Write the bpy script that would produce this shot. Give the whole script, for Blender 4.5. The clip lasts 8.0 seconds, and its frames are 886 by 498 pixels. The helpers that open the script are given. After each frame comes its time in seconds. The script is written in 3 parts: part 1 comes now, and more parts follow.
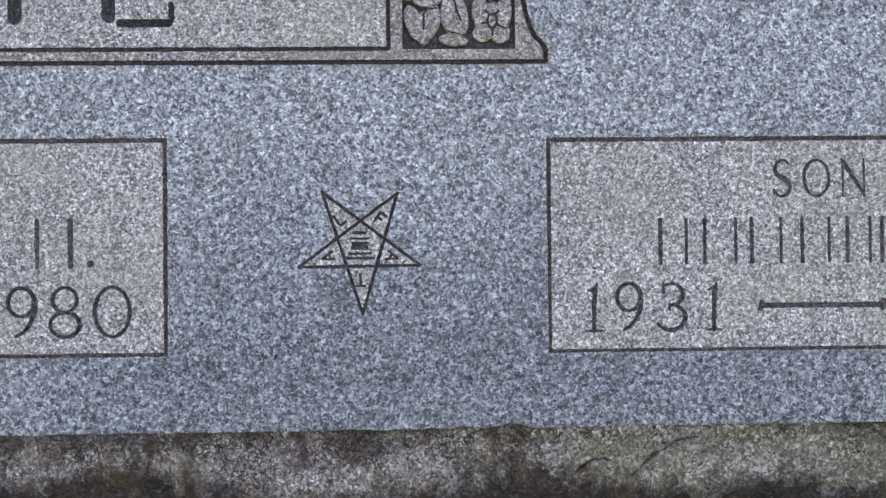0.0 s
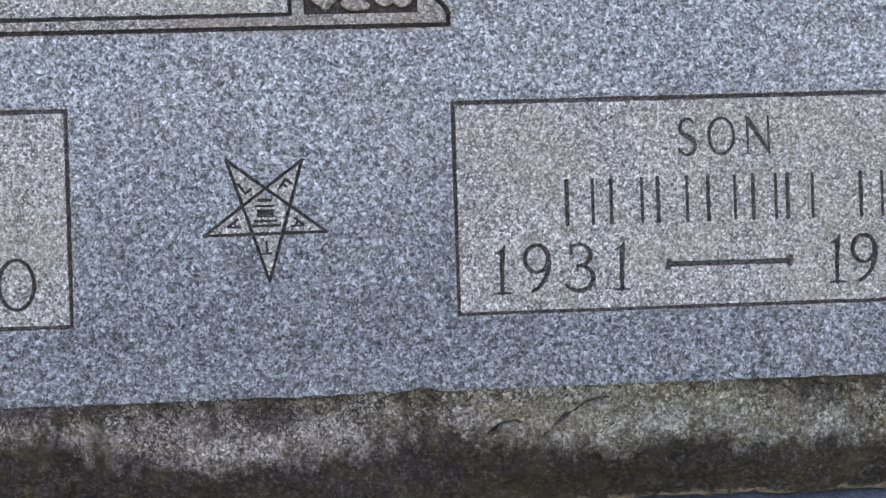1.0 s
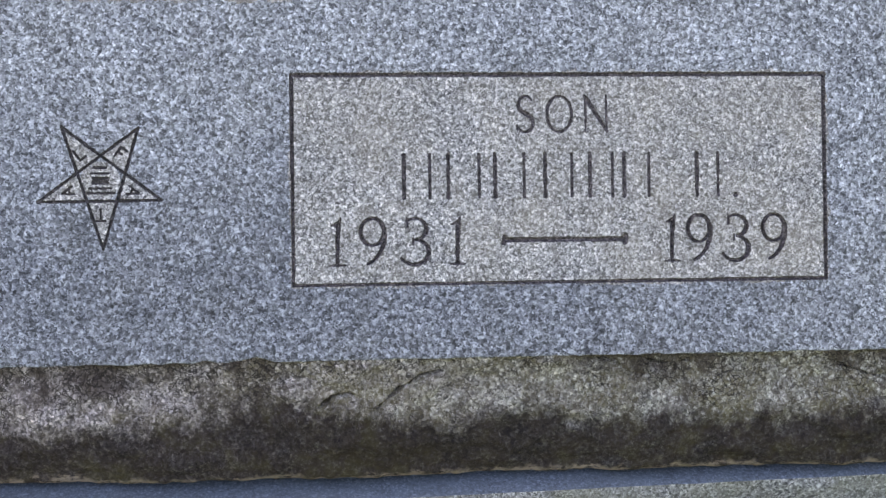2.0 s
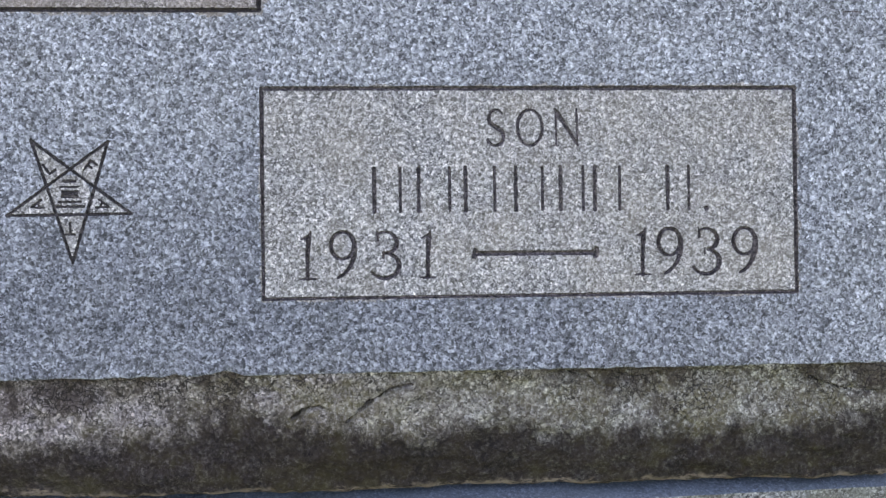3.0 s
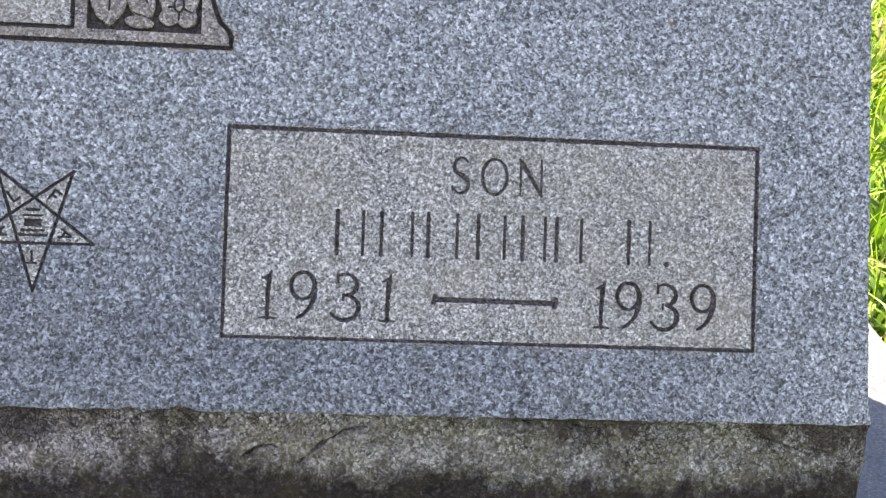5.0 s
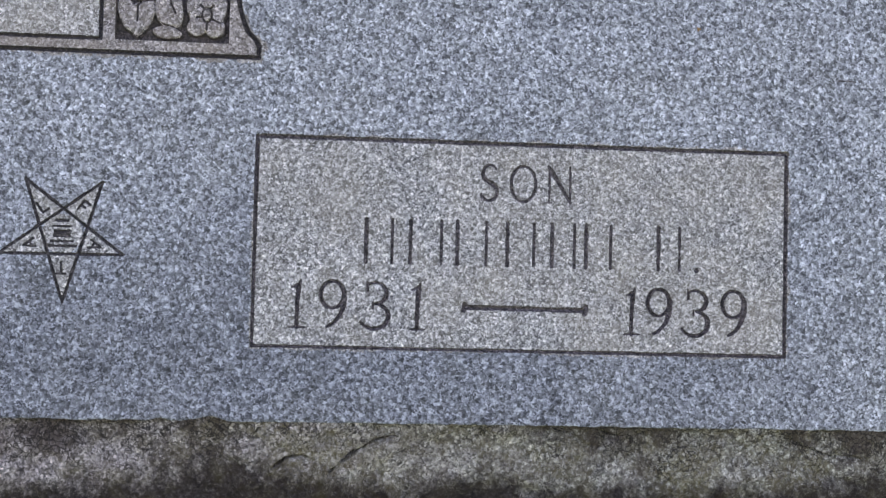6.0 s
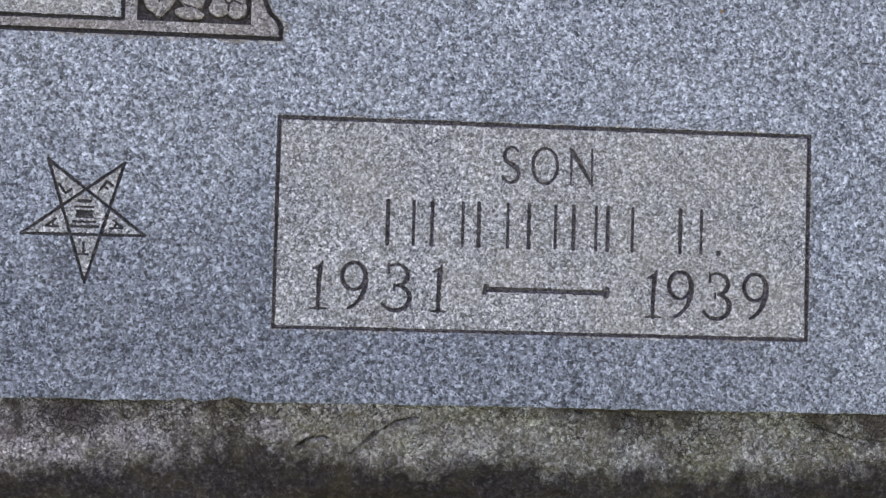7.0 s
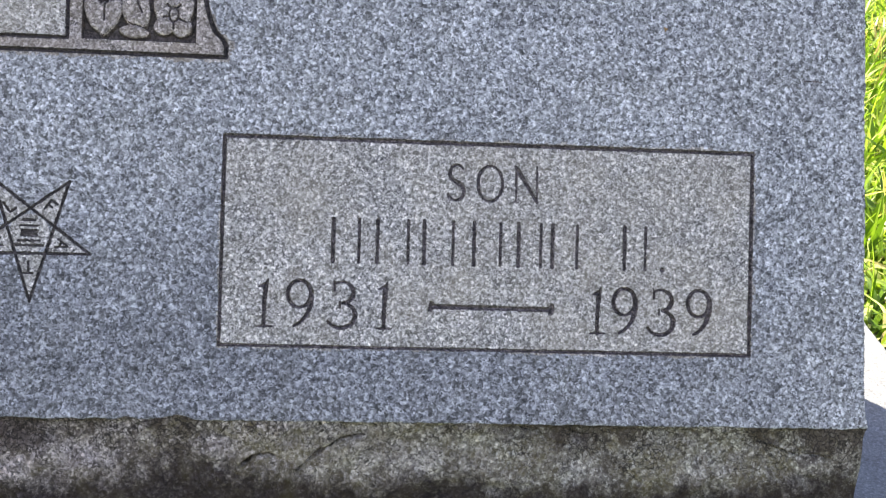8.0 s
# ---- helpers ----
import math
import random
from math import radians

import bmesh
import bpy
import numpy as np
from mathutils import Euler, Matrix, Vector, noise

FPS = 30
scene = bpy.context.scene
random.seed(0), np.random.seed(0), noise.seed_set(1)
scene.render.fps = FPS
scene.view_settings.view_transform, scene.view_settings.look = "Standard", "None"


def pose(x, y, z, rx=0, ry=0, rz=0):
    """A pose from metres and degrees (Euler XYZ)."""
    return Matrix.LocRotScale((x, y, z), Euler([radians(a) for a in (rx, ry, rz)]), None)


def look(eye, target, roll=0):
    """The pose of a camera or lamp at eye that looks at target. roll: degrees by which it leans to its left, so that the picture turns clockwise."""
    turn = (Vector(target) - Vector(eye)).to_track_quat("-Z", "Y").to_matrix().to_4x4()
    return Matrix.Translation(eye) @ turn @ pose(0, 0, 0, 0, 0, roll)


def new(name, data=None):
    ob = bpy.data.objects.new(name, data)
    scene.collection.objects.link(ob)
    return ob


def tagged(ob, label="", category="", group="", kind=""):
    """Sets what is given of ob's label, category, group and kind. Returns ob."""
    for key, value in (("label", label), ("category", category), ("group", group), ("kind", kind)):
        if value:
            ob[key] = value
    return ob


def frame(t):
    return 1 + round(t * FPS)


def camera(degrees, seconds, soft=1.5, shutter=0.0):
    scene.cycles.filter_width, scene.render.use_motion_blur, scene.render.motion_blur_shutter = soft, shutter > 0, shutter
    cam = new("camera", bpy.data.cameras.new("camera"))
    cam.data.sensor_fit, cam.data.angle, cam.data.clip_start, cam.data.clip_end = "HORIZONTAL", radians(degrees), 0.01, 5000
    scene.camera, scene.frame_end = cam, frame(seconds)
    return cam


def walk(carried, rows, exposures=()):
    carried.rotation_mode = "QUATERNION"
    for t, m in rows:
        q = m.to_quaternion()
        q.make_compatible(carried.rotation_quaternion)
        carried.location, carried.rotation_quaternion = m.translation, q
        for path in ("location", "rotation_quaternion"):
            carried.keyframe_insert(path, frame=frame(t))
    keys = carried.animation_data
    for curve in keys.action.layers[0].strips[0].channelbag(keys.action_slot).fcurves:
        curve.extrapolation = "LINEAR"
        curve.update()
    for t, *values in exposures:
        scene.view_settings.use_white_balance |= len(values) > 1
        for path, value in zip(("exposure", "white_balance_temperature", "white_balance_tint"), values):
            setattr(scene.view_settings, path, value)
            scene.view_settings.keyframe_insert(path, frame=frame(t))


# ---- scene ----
cam = camera(42.0, 8.0, soft=1.2)
PATH = [
    (0.0, -0.1241, -0.8095, 0.6947, 62.862, -0.380, -1.939),
    (0.1, -0.1242, -0.8076, 0.6940, 62.852, -0.399, -2.001),
    (0.3, -0.1214, -0.8082, 0.6915, 62.942, -0.333, -2.113),
    (0.5, -0.1204, -0.8123, 0.6815, 62.965, -0.426, -2.079),
    (0.7, -0.1119, -0.8128, 0.6820, 62.438, -0.274, -2.090),
    (0.8, -0.0960, -0.8194, 0.6686, 62.748, 0.083, -2.334),
    (0.9, -0.0715, -0.8195, 0.6738, 62.274, 0.248, -3.006),
    (1.0, -0.0625, -0.8193, 0.6775, 62.187, 0.282, -3.445),
    (1.2, -0.0345, -0.8177, 0.6857, 62.952, 0.319, -3.964),
    (1.3, -0.0183, -0.8213, 0.6888, 63.198, 0.110, -3.831),
    (1.5, 0.0196, -0.8229, 0.6910, 63.226, -1.071, -4.101),
    (1.6, 0.0332, -0.8239, 0.6876, 63.369, -1.367, -4.176),
    (1.7, 0.0508, -0.8286, 0.6838, 63.187, -2.461, -4.028),
    (1.8, 0.0597, -0.8359, 0.6668, 62.682, -2.331, -2.993),
    (2.0, 0.0578, -0.8437, 0.6563, 62.417, -1.227, -3.965),
    (2.2, 0.0565, -0.8453, 0.6536, 62.187, -1.542, -4.123),
    (3.3, 0.0868, -0.8402, 0.6668, 62.689, -1.241, -4.111),
    (3.5, 0.0868, -0.8402, 0.6668, 62.535, -1.360, -4.336),
    (3.8, 0.0924, -0.8411, 0.6675, 62.597, -1.273, -4.488),
    (4.0, 0.0971, -0.8429, 0.6674, 62.829, -1.665, -4.578),
    (4.2, 0.1110, -0.8414, 0.6780, 62.354, -2.407, -4.170),
    (4.3, 0.1179, -0.8441, 0.6756, 62.682, -2.196, -4.215),
    (4.5, 0.1225, -0.8411, 0.6844, 62.688, -2.114, -4.438),
    (4.8, 0.1164, -0.8391, 0.6847, 63.022, -2.420, -3.905),
    (5.0, 0.1028, -0.8370, 0.6887, 63.511, -3.993, -3.459),
    (5.2, 0.1170, -0.8381, 0.6901, 64.301, -3.558, -2.677),
    (6.3, 0.0761, -0.8369, 0.6754, 64.403, -3.373, -3.540),
    (6.5, 0.0761, -0.8369, 0.6754, 64.126, -3.193, -3.199),
    (6.8, 0.0753, -0.8388, 0.6709, 64.026, -3.269, -2.924),
    (7.0, 0.0729, -0.8393, 0.6698, 63.933, -3.360, -2.918),
    (7.3, 0.0766, -0.8388, 0.6742, 63.691, -3.419, -2.695),
    (7.5, 0.0810, -0.8398, 0.6759, 63.860, -3.743, -3.101),
    (7.7, 0.0903, -0.8378, 0.6844, 63.661, -3.597, -3.365),
    (8.0, 0.1052, -0.8355, 0.6959, 63.480, -3.653, -3.674),
]
walk(cam, [(t, pose(x, y, z, rx, ry, rz)) for t, x, y, z, rx, ry, rz in PATH], exposures=[(0.0, 2.39, 8300, 25), (1.0, 2.40, 8300, 24), (2.0, 2.46, 8300, 24), (4.5, 2.43, 8300, 24), (5.0, 2.39, 8300, 24), (6.5, 2.31, 8300, 26), (7.2, 2.31, 8300, 26), (8.0, 2.37, 8300, 25)])

# ---- light: a clear sky and the sun behind the stone ----
SUN_EL, SUN_AZ = 50.0, 34.8
world = bpy.data.worlds.new("sky")
scene.world = world
world.use_nodes = True
wn = world.node_tree
wn.nodes.clear()
sky = wn.nodes.new("ShaderNodeTexSky")
sky.sky_type = "NISHITA"
sky.sun_disc = False
sky.sun_elevation, sky.sun_rotation = radians(SUN_EL), radians(-SUN_AZ)
back = wn.nodes.new("ShaderNodeBackground")
back.inputs["Strength"].default_value = 0.10
wout = wn.nodes.new("ShaderNodeOutputWorld")
wn.links.new(sky.outputs[0], back.inputs["Color"])
wn.links.new(back.outputs[0], wout.inputs["Surface"])
lamp = bpy.data.lights.new("sun", "SUN")
lamp.energy, lamp.angle, lamp.color = 5.0, radians(0.5), (0.98, 1.0, 0.85)
sun_way = Vector((-math.sin(radians(SUN_AZ)) * math.cos(radians(SUN_EL)), math.cos(radians(SUN_AZ)) * math.cos(radians(SUN_EL)), math.sin(radians(SUN_EL))))
new("sun", lamp).matrix_world = look(sun_way * 20, (0, 0, 0))


# ---- materials ----
class Nodes:
    """A short way to wire a node material."""

    def __init__(self, name):
        self.mat = bpy.data.materials.new(name)
        self.mat.use_nodes = True
        self.tree = self.mat.node_tree
        self.tree.nodes.clear()
        self.coord = self.add("ShaderNodeTexCoord").outputs["Object"]

    def add(self, kind, **values):
        n = self.tree.nodes.new(kind)
        for key, value in values.items():
            n.inputs[key].default_value = value
        return n

    def link(self, a, b):
        self.tree.links.new(a, b)

    def noise(self, scale, detail=3.0, rough=0.55, vector=None, distortion=0.0):
        n = self.add("ShaderNodeTexNoise", Scale=scale, Detail=detail, Roughness=rough, Distortion=distortion)
        self.link(vector or self.coord, n.inputs["Vector"])
        return n.outputs["Fac"]

    def stretch(self, x, y, z):
        n = self.add("ShaderNodeMapping", Scale=(x, y, z))
        self.link(self.coord, n.inputs["Vector"])
        return n.outputs[0]

    def ramp(self, fac, stops, mode="LINEAR"):
        n = self.add("ShaderNodeValToRGB")
        n.color_ramp.interpolation = mode
        e = n.color_ramp.elements
        while len(e) < len(stops):
            e.new(0.5)
        for el, (p, c) in zip(e, stops):
            el.position = p
            el.color = (c, c, c, 1) if not isinstance(c, tuple) else (*c, 1)
        self.link(fac, n.inputs[0])
        return n.outputs[0]

    def mix(self, fac, a, b, blend="MIX"):
        n = self.tree.nodes.new("ShaderNodeMix")
        n.data_type, n.blend_type = "RGBA", blend
        for value, slot in ((fac, 0), (a, 6), (b, 7)):
            if isinstance(value, (int, float)):
                n.inputs[slot].default_value = value
            elif isinstance(value, tuple):
                n.inputs[slot].default_value = (*value, 1)
            else:
                self.link(value, n.inputs[slot])
        return n.outputs[2]

    def math(self, op, a, b):
        n = self.tree.nodes.new("ShaderNodeMath")
        n.operation = op
        for value, slot in ((a, 0), (b, 1)):
            if isinstance(value, (int, float)):
                n.inputs[slot].default_value = value
            else:
                self.link(value, n.inputs[slot])
        return n.outputs[0]

    def finish(self, colour, rough=0.8, bump=None, strength=0.3, distance=0.001, specular=0.35):
        b = self.add("ShaderNodeBsdfPrincipled")
        b.inputs["Specular IOR Level"].default_value = specular
        for value, key in ((colour, "Base Color"), (rough, "Roughness")):
            if isinstance(value, tuple):
                b.inputs[key].default_value = (*value, 1)
            elif isinstance(value, (int, float)):
                b.inputs[key].default_value = value
            else:
                self.link(value, b.inputs[key])
        if bump is not None:
            n = self.add("ShaderNodeBump", Strength=strength, Distance=distance)
            self.link(bump, n.inputs["Height"])
            self.link(n.outputs[0], b.inputs["Normal"])
        out = self.add("ShaderNodeOutputMaterial")
        self.link(b.outputs[0], out.inputs["Surface"])
        return self.mat


def warped(m, scale, amount):
    """The object's coordinates, bent by fine noise."""
    wave = m.add("ShaderNodeTexNoise", Scale=scale, Detail=3.0)
    m.link(m.coord, wave.inputs["Vector"])
    bent = m.tree.nodes.new("ShaderNodeMix")
    bent.data_type, bent.blend_type = "RGBA", "LINEAR_LIGHT"
    bent.inputs[0].default_value = amount
    m.link(m.coord, bent.inputs[6])
    m.link(wave.outputs["Color"], bent.inputs[7])
    return bent.outputs[2]


def crystal(m, vector, scale):
    v = m.add("ShaderNodeTexVoronoi", Scale=scale)
    m.link(vector, v.inputs["Vector"])
    sep = m.add("ShaderNodeSeparateColor")
    m.link(v.outputs["Color"], sep.inputs[0])
    return sep.outputs


def grains(m, size=0.0035, contrast=1.0, mica=0.84):
    """The crystals of grey granite: feldspar, quartz and dark mica. Returns colour and height."""
    bent = warped(m, 1 / size, size * 0.55)
    soft = m.noise(1 / (size * 1.0), 2.0, 0.6)
    grey = m.ramp(soft, [(0.32, (0.180, 0.183, 0.195)), (0.45, (0.275, 0.278, 0.292)), (0.55, (0.345, 0.348, 0.360)), (0.68, (0.47, 0.47, 0.478))])
    big = m.ramp(crystal(m, bent, 1 / (size * 0.70))[0], [(0.0, 0.08), (0.16, 0.29), (0.45, 0.47), (0.75, 0.61), (1.0, 0.92)])
    small = crystal(m, bent, 1 / (size * 0.42))
    fine = m.ramp(small[1], [(0.0, 0.07), (0.3, 0.41), (0.7, 0.59), (1.0, 0.94)])
    col = m.mix(0.75, m.mix(0.8, grey, big, "OVERLAY"), fine, "OVERLAY")
    flake = m.ramp(small[0], [(mica, 0.0), (mica + 0.03, 1.0)])
    near = m.ramp(m.noise(1 / (size * 1.6), 2.0), [(0.44, 0.0), (0.56, 1.0)])
    col = m.mix(m.math("MULTIPLY", m.math("MULTIPLY", flake, near), 0.85 * contrast), col, (0.05, 0.05, 0.058))
    if contrast < 1:
        col = m.mix(1 - contrast, col, (0.33, 0.33, 0.34))
    return col, small[2]


def granite(name, tint=(1, 1, 1), stain=(0.30, 0.27, 0.22), stain_amount=0.25, dark=1.0, rough=0.8, relief=0.35, contrast=1.0, size=0.0035, film=0.0, mica=0.84):
    m = Nodes(name)
    col, height = grains(m, size, contrast, mica)
    col = m.mix(1.0, col, tuple(c * dark for c in tint), "MULTIPLY")
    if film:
        # a darker, bluer tone low on the face, widest round the star, with a cloudy rim
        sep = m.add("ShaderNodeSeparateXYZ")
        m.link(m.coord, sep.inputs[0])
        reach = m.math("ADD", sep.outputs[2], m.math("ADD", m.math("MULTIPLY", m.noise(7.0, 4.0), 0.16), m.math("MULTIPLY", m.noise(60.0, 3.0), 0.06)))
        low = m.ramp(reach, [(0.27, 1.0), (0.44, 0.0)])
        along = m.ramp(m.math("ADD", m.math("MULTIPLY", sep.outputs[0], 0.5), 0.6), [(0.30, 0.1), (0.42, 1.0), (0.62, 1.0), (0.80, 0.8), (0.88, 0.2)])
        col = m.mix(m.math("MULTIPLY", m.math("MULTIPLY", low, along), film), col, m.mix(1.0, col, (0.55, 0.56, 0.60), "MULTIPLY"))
    broad = m.ramp(m.noise(11.0, 7.0, 0.70), [(0.40, 0.0), (0.68, 1.0)])
    col = m.mix(m.math("MULTIPLY", broad, stain_amount), col, stain)
    cloud = m.ramp(m.noise(28.0, 3.0), [(0.3, 0.88), (0.7, 1.06)])
    col = m.mix(1.0, col, cloud, "MULTIPLY")
    pits = m.noise(900.0, 4.0, 0.65)
    return m.finish(col, rough, m.math("ADD", m.math("MULTIPLY", height, 0.4), pits), relief, 0.0009)


# dark crust on the rough foot: how far it climbs along the stone, as shares of the foot's height
CRUST = [(-0.50, 0.56), (-0.36, 0.74), (-0.25, 0.52), (-0.15, 0.48), (-0.105, 0.52), (-0.065, 0.62), (-0.035, 0.70), (-0.005, 0.72), (0.04, 0.63), (0.08, 0.58), (0.13, 0.50), (0.20, 0.60), (0.26, 0.52), (0.34, 0.57), (0.40, 0.47), (0.46, 0.53), (0.56, 0.60)]


def mossy_granite(name):
    """Rough-broken granite with dark crust, brown streaks and olive algae."""
    m = Nodes(name)
    col, height = grains(m, 0.0042)
    sep = m.add("ShaderNodeSeparateXYZ")
    m.link(m.coord, sep.inputs[0])
    along = m.math("ADD", m.math("MULTIPLY", sep.outputs[0], 0.8), 0.5)
    col = m.mix(1.0, col, m.ramp(along, [(0.35, (1.20, 1.03, 0.97)), (0.55, (1.22, 1.09, 0.96)), (0.75, (1.28, 1.20, 1.04))]), "MULTIPLY")
    share = m.math("MULTIPLY", m.math("SUBTRACT", sep.outputs[2], 0.006), 1 / 0.103)
    tall = m.stretch(1.0, 1.0, 0.45)
    # thin warm-grey weathering over the broken crystals
    film = m.ramp(m.noise(40.0, 6.0, 0.75), [(0.38, 0.0), (0.62, 1.0)])
    col = m.mix(m.math("MULTIPLY", film, 0.52), col, (0.150, 0.116, 0.092))
    # olive algae: broad patches, thickest beside the long crack
    where = m.ramp(along, [(0.10, 0.42), (0.32, 0.40), (0.47, 0.46), (0.52, 0.62), (0.60, 0.62), (0.66, 0.53), (0.80, 0.60), (0.90, 0.54)])
    olive = m.ramp(m.math("ADD", m.math("SUBTRACT", m.noise(17.0, 6.0, 0.68, None, 0.4), 0.5), where), [(0.44, 0.0), (0.66, 1.0)])
    fine = m.ramp(m.noise(260.0, 4.0, 0.7), [(0.36, 0.15), (0.60, 1.0)])
    col = m.mix(m.math("MULTIPLY", m.math("MULTIPLY", olive, fine), 0.72), col, (0.135, 0.108, 0.050))
    # brown-black lichen: blotches with gritty edges, dripping from the arris
    edge = m.ramp(along, [(0.10, 0.50), (0.22, 0.56), (0.30, 0.53), (0.46, 0.52), (0.52, 0.37), (0.68, 0.37), (0.73, 0.54), (0.79, 0.55), (0.84, 0.40), (0.93, 0.57)])
    drip = m.math("ADD", edge, m.math("MULTIPLY", m.math("SUBTRACT", share, 0.84), 0.55))
    brown = m.ramp(m.math("ADD", m.math("SUBTRACT", m.noise(34.0, 9.0, 0.78, tall), 0.5), drip), [(0.47, 0.0), (0.60, 1.0)])
    col = m.mix(m.math("MULTIPLY", brown, 0.80), col, (0.056, 0.040, 0.033))
    # dark seams between broken crystals
    cell = m.add("ShaderNodeTexVoronoi", Scale=135.0)
    cell.feature = "DISTANCE_TO_EDGE"
    m.link(warped(m, 90.0, 0.011), cell.inputs["Vector"])
    seam = m.ramp(cell.outputs["Distance"], [(0.02, 1.0), (0.10, 0.0)])
    patch = m.ramp(m.math("ADD", m.math("SUBTRACT", m.noise(22.0, 5.0, 0.7), 0.5), m.math("MULTIPLY", m.math("ADD", edge, share), 0.5)), [(0.56, 0.0), (0.70, 1.0)])
    col = m.mix(m.math("MULTIPLY", m.math("MULTIPLY", seam, patch), 0.9), col, (0.026, 0.021, 0.018))
    # splash crust with a ragged upper rim
    climb = m.ramp(along, [(0.8 * u + 0.5, h) for u, h in CRUST])
    ragged = m.math("ADD", m.math("MULTIPLY", m.math("SUBTRACT", m.noise(60.0, 8.0, 0.72, tall), 0.5), 0.62), m.math("MULTIPLY", m.math("SUBTRACT", m.noise(15.0, 3.0), 0.5), 0.22))
    over = m.math("SUBTRACT", m.math("ADD", climb, ragged), share)
    crust = m.ramp(m.math("ADD", m.math("MULTIPLY", over, 3.0), 0.5), [(0.20, 0.0), (0.82, 1.0)])
    speck = m.ramp(m.noise(190.0, 4.0, 0.7), [(0.30, 1.0), (0.72, 0.80)])
    tone = m.ramp(m.noise(28.0, 4.0, 0.6), [(0.36, (0.017, 0.012, 0.012)), (0.52, (0.030, 0.021, 0.017)), (0.68, (0.050, 0.040, 0.019))])
    col = m.mix(m.math("MULTIPLY", crust, speck), col, tone)
    # fresh pale breaks along the lower arris
    foot = m.ramp(m.math("MULTIPLY", m.math("ADD", sep.outputs[2], m.math("MULTIPLY", m.noise(55.0, 4.0), 0.022)), 10.0), [(0.20, 1.0), (0.245, 0.0)])
    torn = m.ramp(m.noise(48.0, 6.0, 0.75, m.stretch(1, 1, 2.5)), [(0.45, 0.0), (0.54, 1.0)])
    col = m.mix(m.math("MULTIPLY", m.math("MULTIPLY", foot, torn), 0.9), col, (0.29, 0.225, 0.17))
    bump = m.math("ADD", m.math("MULTIPLY", height, 0.5), m.noise(380.0, 5.0, 0.72))
    return m.finish(col, 0.92, bump, 0.9, 0.0025, 0.15)


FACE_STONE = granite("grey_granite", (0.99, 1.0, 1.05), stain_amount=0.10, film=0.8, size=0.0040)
PANEL_STONE = granite("weathered_panel_granite", (1.18, 1.11, 1.06), (0.36, 0.305, 0.245), 0.40, contrast=1.0, size=0.0032, mica=0.80)
FRAME_STONE = granite("weathered_carved_granite", (1.10, 0.97, 0.92), (0.27, 0.21, 0.165), 0.55, 0.93, size=0.0034)
# the two cut stones: grime and the grooves' shade, both put into the colour
CUT_STONE = granite("grimy_shaded_cut_granite", (0.58, 0.49, 0.49), (0.075, 0.058, 0.056), 0.5, 0.64)
BLACK_CUT = granite("black_grimy_shaded_granite", (0.36, 0.31, 0.31), (0.055, 0.044, 0.043), 0.6, 0.56)
STAINED_STONE = granite("rust_stained_granite", (0.92, 0.85, 0.80), (0.30, 0.24, 0.19), 0.5)
HOLLOW_STONE = granite("dark_hollow_granite", (0.45, 0.37, 0.35), (0.08, 0.06, 0.052), 0.7, 0.55)
NOSE_STONE = mossy_granite("rough_mossy_granite")
BASE_STONE = granite("sawn_base_granite", (0.50, 0.60, 0.70), (0.14, 0.17, 0.19), 0.35, 0.75, 0.75, 0.5, contrast=0.5, size=0.0030)
BASE_ROUGH = granite("weathered_base_granite", (0.90, 0.88, 0.82), (0.27, 0.26, 0.20), 0.5, 0.95, 0.9, 0.8)


def grass_material():
    m = Nodes("grass_blades")
    rnd = m.add("ShaderNodeNewGeometry").outputs["Random Per Island"]
    col = m.ramp(rnd, [(0.0, (0.038, 0.10, 0.012)), (0.30, (0.09, 0.20, 0.020)), (0.6, (0.17, 0.31, 0.04)), (0.82, (0.29, 0.42, 0.09)), (0.95, (0.45, 0.50, 0.22)), (1.0, (0.26, 0.17, 0.07))])
    col = m.mix(0.35, col, m.ramp(m.noise(60.0, 2.0), [(0.3, 0.3), (0.7, 0.75)]), "OVERLAY")
    b = m.add("ShaderNodeBsdfPrincipled", Roughness=0.42)
    b.inputs["Specular IOR Level"].default_value = 0.5
    m.link(col, b.inputs["Base Color"])
    tr = m.add("ShaderNodeBsdfTranslucent")
    m.link(m.mix(1.0, col, (1.25, 1.2, 0.7), "MULTIPLY"), tr.inputs["Color"])
    mixer = m.add("ShaderNodeMixShader", Fac=0.45)
    m.link(b.outputs[0], mixer.inputs[1])
    m.link(tr.outputs[0], mixer.inputs[2])
    out = m.add("ShaderNodeOutputMaterial")
    m.link(mixer.outputs[0], out.inputs["Surface"])
    return m.mat


def turf_material():
    m = Nodes("turf")
    n = m.noise(140.0, 5.0, 0.7)
    col = m.ramp(n, [(0.3, (0.016, 0.026, 0.007)), (0.55, (0.036, 0.066, 0.012)), (0.75, (0.070, 0.105, 0.024))])
    wide = m.ramp(m.noise(0.35, 4.0), [(0.3, 0.75), (0.7, 1.15)])
    return m.finish(m.mix(1.0, col, wide, "MULTIPLY"), 0.9, n, 0.8, 0.02)


GRASS, TURF = grass_material(), turf_material()

# ---- the stone's plan: a slant-faced stone on a slab; z = 0 is the slab's top ----
SLANT = radians(28.0)
FOOT_V, FOOT_Z = -0.058, 0.115
CO, SI = math.cos(SLANT), math.sin(SLANT)
LEFT_U, TOP_V = -1.70, 0.47
EDGE_V = -0.065
BACK_Y = 0.385


